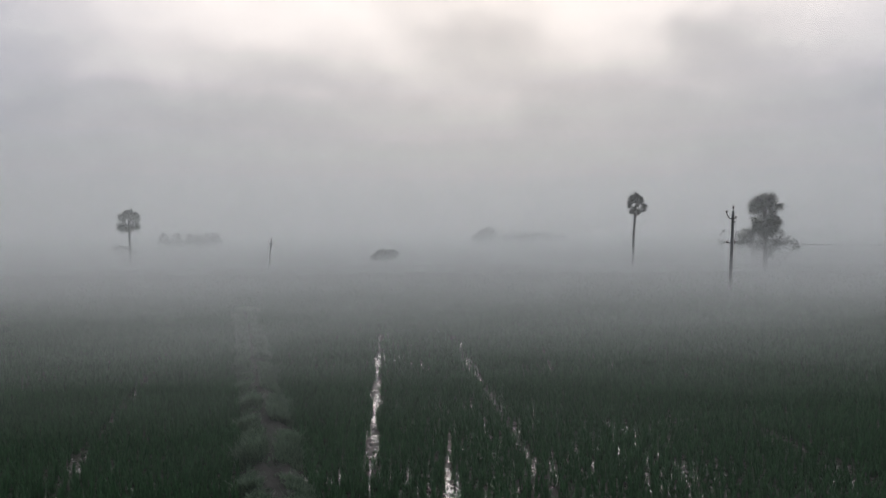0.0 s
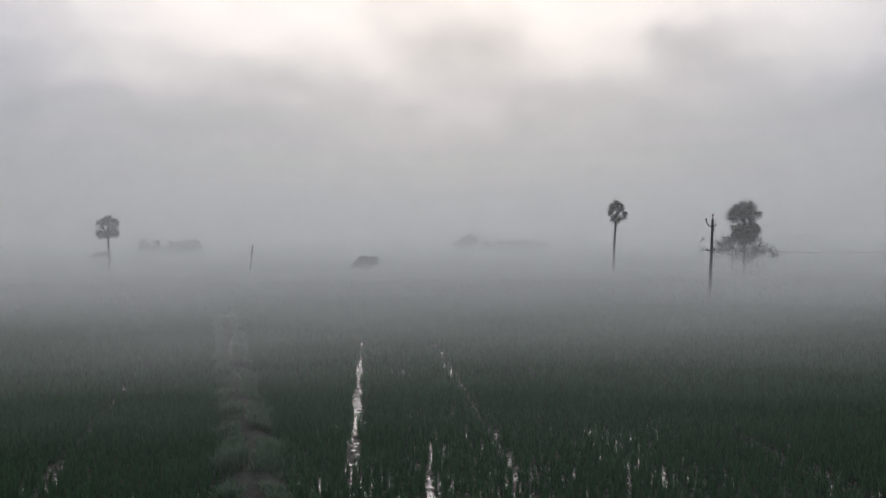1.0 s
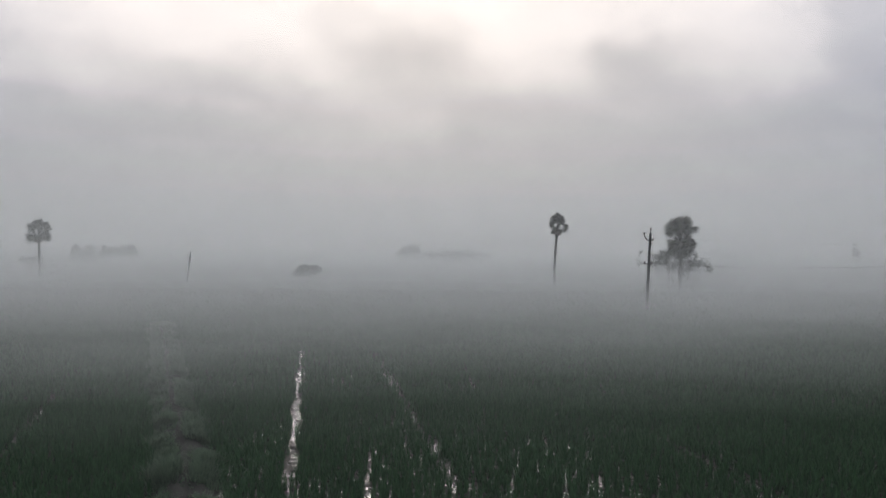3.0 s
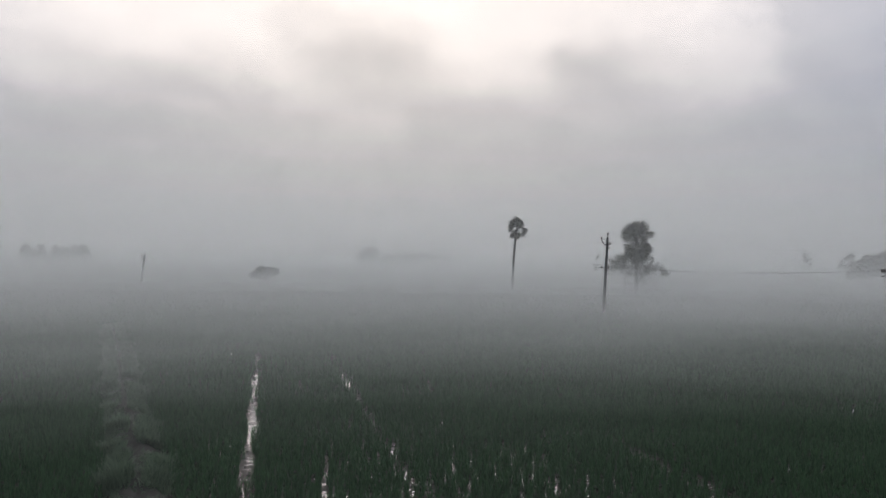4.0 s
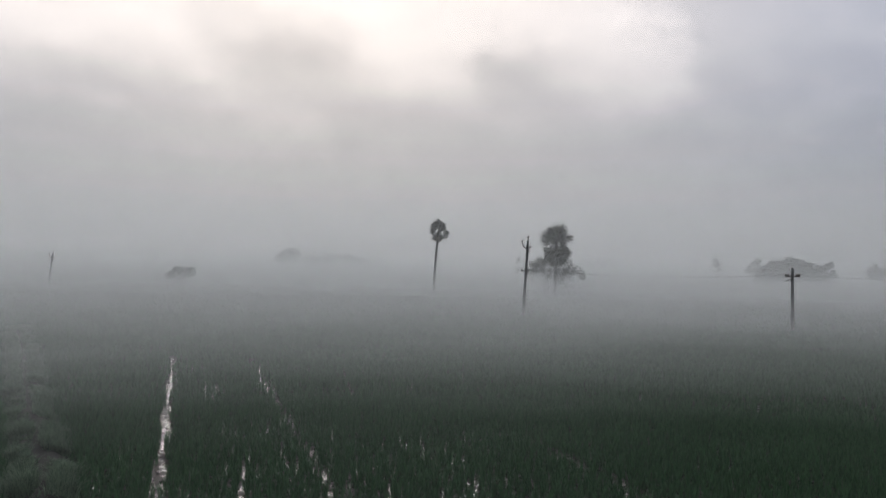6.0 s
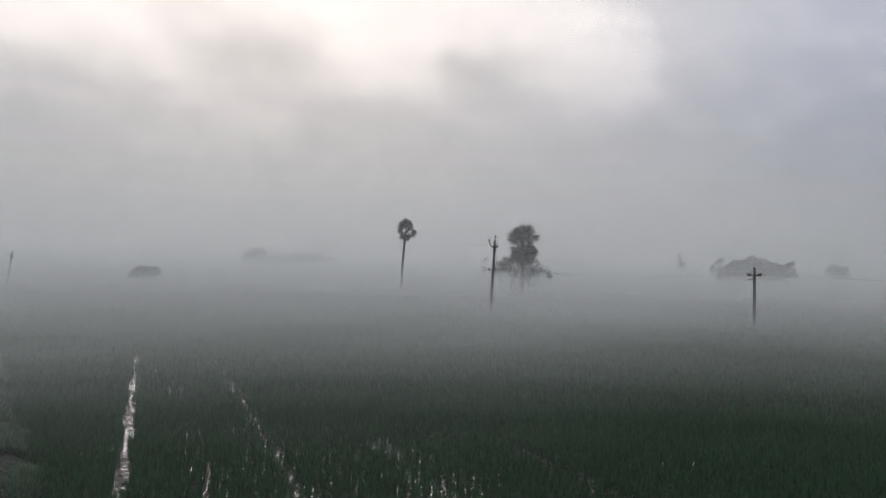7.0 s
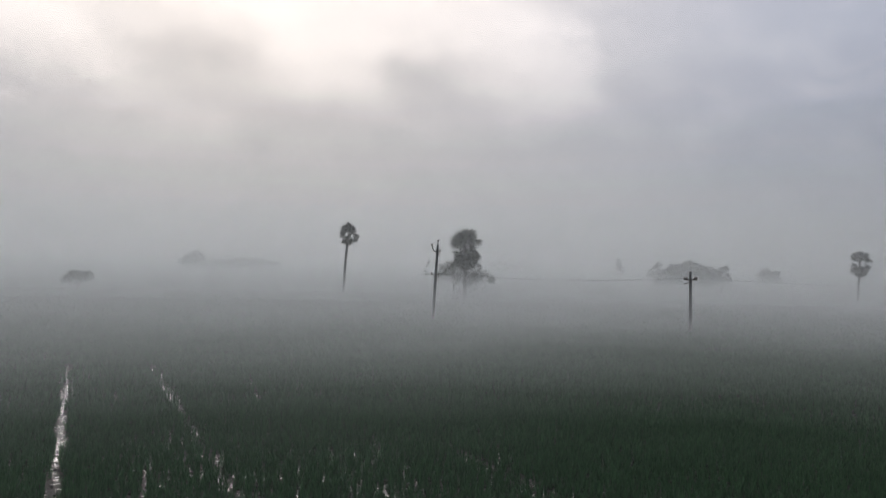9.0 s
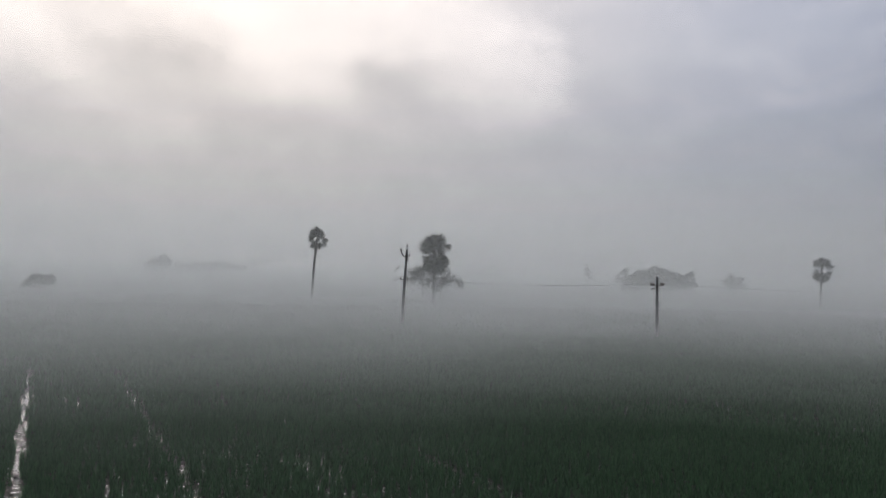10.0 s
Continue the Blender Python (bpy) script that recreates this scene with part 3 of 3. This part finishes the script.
def concrete_pole(name, x, y, height, lean, turn, label):
    ob = base(name, x, y, 0, label, "utility pole", "power line poles")
    ob.rotation_euler = (0, lean, turn)
    bm = bmesh.new()
    rings = []
    for z, a, b in ((-0.3, 0.145, 0.11), (height * 0.5, 0.12, 0.095), (height, 0.095, 0.08)):
        rings.append([bm.verts.new((sx * a + (0.03 if abs(sx) < 1 else 0) * 0, sy * b, z)) for sx, sy in ((-1, -0.7), (-0.7, -1), (0.7, -1), (1, -0.7), (1, 0.7), (0.7, 1), (-0.7, 1), (-1, 0.7))])
    for a, b in zip(rings, rings[1:]):
        for k in range(8):
            bm.faces.new((a[k], a[(k + 1) % 8], b[(k + 1) % 8], b[k]))
    bm.faces.new(rings[-1])
    bm.faces.new(rings[0][::-1])
    part("shaft", bm, CONCRETE, ob)
    return ob


def line_pole(az, dist, height, lean, turn, label, low_bracket):
    """A power pole with a pin insulator on top, a forked side bracket and a short strap opposite."""
    x, y = polar(az, dist)
    ob = concrete_pole("utility_pole", x, y, height - 0.45, lean, turn, label)
    h = height - 0.45
    bm = bmesh.new()
    tube(bm, [(0, 0, h - 0.15), (0, 0, h + 0.28)], [0.035, 0.03], 8)
    pin = part("top_pin", bm, IRON, ob)
    bm = bmesh.new()
    insulator(bm, (0, 0, h + 0.24), 1.1)
    part("insulator", bm, PORCELAIN, pin, "brown porcelain insulator")
    bm = bmesh.new()
    tube(bm, [(0.0, 0, h - 0.62), (-0.26, 0, h - 0.58), (-0.42, 0, h - 0.34), (-0.50, 0, h - 0.12)], [0.045, 0.045, 0.04, 0.035], 8)
    arm = part("side_bracket", bm, IRON, ob, "bent rusty iron bracket")
    bm = bmesh.new()
    insulator(bm, (-0.50, 0, h - 0.14), 1.1)
    part("insulator", bm, PORCELAIN, arm, "brown porcelain insulator")
    bm = bmesh.new()
    box(bm, (0.06, 0, h - 0.55), (0.46, 0.24, 0.09), bevel=0.01)
    box(bm, (0.06, 0, h - 0.85), (0.34, 0.24, 0.08), bevel=0.01)
    strap = part("clamp", bm, IRON, ob)
    bm = bmesh.new()
    insulator(bm, (0.24, 0, h - 0.52), 0.9)
    part("insulator", bm, PORCELAIN, strap, "brown porcelain insulator")
    if low_bracket:
        bm = bmesh.new()
        box(bm, (-0.08, 0.02, low_bracket), (0.72, 0.10, 0.09), bevel=0.01)
        low = part("low_bracket", bm, IRON, ob)
        for s in (-0.38, 0.22):
            bm = bmesh.new()
            insulator(bm, (s, 0.02, low_bracket + 0.03), 0.9)
            part("insulator", bm, PORCELAIN, low, "brown porcelain insulator")
    return ob


def arm_pole(az, dist, height, lean, turn, label):
    """A shorter pole with a cross-arm below its top and shackle insulators."""
    x, y = polar(az, dist)
    ob = concrete_pole("utility_pole", x, y, height, lean, turn, label)
    bm = bmesh.new()
    box(bm, (0.0, -0.10, height - 0.62), (1.0, 0.07, 0.08), bevel=0.01)
    arm = part("cross_arm", bm, IRON, ob, "rusty iron cross-arm")
    bm = bmesh.new()
    box(bm, (-0.20, -0.10, height - 0.86), (0.62, 0.07, 0.07), Matrix.Rotation(-0.35, 4, "Y"), 0.01)
    part("brace", bm, IRON, ob)
    for s in (-0.45, -0.28, 0.30, 0.45):
        bm = bmesh.new()
        insulator(bm, (s, -0.10, height - 0.60), 1.0)
        part("insulator", bm, PORCELAIN, arm, "brown porcelain insulator")
    return ob


line_pole(19.35, 70, 7.2, radians(2.4), radians(-19), "weathered concrete power pole with a forked bracket standing in mist", 4.2)
arm_pole(36.93, 66, 5.0, radians(-1.0), radians(-37), "short concrete power pole with a cross-arm standing in mist")
line_pole(-12.1, 130, 4.9, radians(6.5), radians(12), "leaning power pole far off in mist", 0)


def tussock(az, dist, radius, label):
    """A rank tuft of grass round a pole's foot."""
    x, y = polar(az, dist)
    n = 260
    a, r = RNG.uniform(0, math.tau, n), radius * np.sqrt(RNG.random(n))
    v, f = blades(x + 1.6 * r * np.cos(a), y + r * np.sin(a), np.zeros(n), 8, RNG.uniform(0.3, 0.7, n), RNG.uniform(0.1, 0.25, n), 0.02, 2, RNG)
    tagged(tri_mesh("grass_tussock", v, f, RICE), label, "grass", kind="stuff")


tussock(37.0, 65.6, 0.8, "dark rank grass round the foot of a power pole")
tussock(19.35, 69.7, 0.6, "dark rank grass round the foot of a power pole")


def wire(p, q, sag, label, radius=0.0045):
    bm = bmesh.new()
    pts = []
    for i in range(25):
        s = i / 24
        v = Vector(p).lerp(Vector(q), s)
        v.z -= sag * 4 * s * (1 - s)
        pts.append(v)
    tube(bm, pts, [radius] * 25, 5, cap=False)
    me = bpy.data.meshes.new("power_line")
    bm.to_mesh(me)
    bm.free()
    me.materials.append(WIRE)
    tagged(new("power_line", me), label, "wire", "power lines")


def near(az, dist, z):
    return (*polar(az, dist), z)


for shift in (0.0, 0.35):
    wire(near(19.45 + shift, 70, 4.3), near(36.7 + shift, 66, 4.5), 0.35, "thin bare power line strung between two poles")
    wire(near(36.7 + shift, 66, 4.52), near(62.0, 72, 4.5), 0.3, "thin bare power line running on into the mist", 0.003)
for az, z in ((19.6, 7.2), (19.2, 6.8), (19.75, 6.35)):
    wire(near(az, 70, z), near(64.0, 95, z - 0.6), 0.5, "thin bare power line running on into the mist", 0.0028)
for az, z, end in ((19.1, 6.55, 4.75), (19.35, 7.1, 4.9), (19.5, 6.35, 4.6)):
    wire(near(az, 70, z), near(-12.1, 130, end), 0.6, "thin bare power line strung towards a far leaning pole", 0.0028)


# ---------------------------------------------------------------- ground mist and far haze
def veil(verts, faces, radius, low, high, rows, rng):
    """One upright, slightly waving veil on an arc round the fields."""
    cx, cy = -4.0, -22.0
    start = len(verts)
    cols = 60
    ph = rng.uniform(0, 6)
    for j in range(rows + 1):
        z = low + (high - low) * j / rows
        for i in range(cols + 1):
            a = radians(-44 + 108 * i / cols)
            r = radius + 22.0 + 0.35 * math.sin(9 * a + ph) + 0.2 * math.sin(23 * a + 2 * ph)
            verts.append((cx + r * math.sin(a), cy + r * math.cos(a), z))
    for j in range(rows):
        for i in range(cols):
            k = start + j * (cols + 1) + i
            faces.append((k, k + 1, k + cols + 2, k + cols + 1))


def reach(n, at):
    flat = n.add("ShaderNodeVectorMath", {0: at, 1: (1, 1, 0)}, operation="MULTIPLY").outputs[0]
    return n.add("ShaderNodeVectorMath", {0: flat}, operation="LENGTH").outputs["Value"]


def step(r):
    """The distance from one veil of the ground mist to the next."""
    return max(6.0, 0.075 * r) if r < 130 else 0.13 * r


def near_cover(n, at, z):
    """Ground mist: clear at the near edge of the field, thicker further out, thinning upwards in slow billows."""
    r = reach(n, n.add("ShaderNodeVectorMath", {0: at, 1: (4.0, 0.0, 0.0)}, operation="SUBTRACT").outputs[0])
    wave = n.noise(n.add("ShaderNodeVectorMath", {0: at, 1: (1.0, 1.0, 2.0)}, operation="MULTIPLY").outputs[0], 0.06, 1.0)
    per_metre = n.math("MINIMUM", n.math("MAXIMUM", n.math("MULTIPLY", n.math("SUBTRACT", r, 14.0), 0.0030), 0.011), 0.045)
    per_metre = n.math("ADD", per_metre, n.smooth(r, 38.0, 78.0, 0.0, 0.065))
    east = n.add("ShaderNodeSeparateXYZ", {0: at}).outputs[0]
    per_metre = n.math("MULTIPLY", per_metre, n.smooth(n.math("DIVIDE", east, n.math("ADD", r, 1.0)), 0.25, 0.68, 1.0, 0.58))
    per_metre = n.math("MULTIPLY", per_metre, n.smooth(n.math("DIVIDE", east, n.math("ADD", r, 1.0)), -0.50, -0.2, 0.60, 1.0))
    depth = n.math("MULTIPLY", per_metre, n.math("MAXIMUM", n.math("MULTIPLY", r, 0.075), 6.0))
    full = n.math("MINIMUM", n.math("SUBTRACT", 1.0, n.math("EXPONENT", n.math("MULTIPLY", depth, -1.1))), THIN)
    top = n.math("MULTIPLY", n.math("MULTIPLY_ADD", wave, 1.3, 1.3), n.smooth(r, 60.0, 150.0, 1.0, 1.6))
    fall = n.math("EXPONENT", n.math("MULTIPLY", n.math("POWER", n.math("DIVIDE", n.math("MAXIMUM", z, 0.0), top), 1.35), -1.0))
    fall = n.math("MULTIPLY", fall, n.smooth(z, 3.0, 6.0, 1.0, 0.0))
    foot = n.math("MINIMUM", n.math("MAXIMUM", n.math("DIVIDE", 42.0, r), 0.6), 2.0)
    foot = n.math("MULTIPLY", foot, n.math("MULTIPLY_ADD", wave, 0.9, 0.55))
    return n.math("MULTIPLY", n.math("MULTIPLY", full, fall), n.smooth(z, 0.1, n.math("ADD", foot, 0.1)))


def far_cover(n, at, z):
    """Far haze: thin and tall, in slow drifts."""
    drift = n.noise(n.add("ShaderNodeVectorMath", {0: at, 1: (1.0, 1.0, 2.5)}, operation="MULTIPLY").outputs[0], 0.022, 2.0)
    tall = n.math("MULTIPLY", n.math("MINIMUM", n.math("MULTIPLY_ADD", drift, 0.20, 0.11), THIN), n.smooth(z, 6.0, 60.0, 1.0, 0.0))
    return n.math("MULTIPLY", tall, n.smooth(z, -0.1, 1.6))


def horizon_cover(n, at, z):
    """The bank of haze in which the horizon is lost."""
    return n.math("MULTIPLY", n.smooth(z, 0.0, 60.0, THIN, 0.0), n.smooth(z, -0.1, 1.6))


def haze(name, label, radii, high, cover_at, rng):
    v, f = [], []
    for r in radii:
        veil(v, f, r, -0.05, high, 1, rng)
    tagged(mesh_object(name, v, f, mist(name, cover_at), smooth=True), label, "mist", kind="stuff")


def build_mist():
    rng = random.Random(4)
    near_radii = [13.5]
    while near_radii[-1] < 420:
        near_radii.append(near_radii[-1] + step(near_radii[-1]))
    haze("ground_mist", "white ground mist lying low over the rice fields", near_radii, 6.2, near_cover, rng)
    haze("far_haze", "pale morning haze over the far fields", (100, 135, 170, 205, 245, 290, 340, 385), 62, far_cover, rng)
    haze("horizon_haze", "pale haze bank hiding the horizon", (400, 435, 470, 510, 550, 600, 650), 64, horizon_cover, rng)


build_mist()
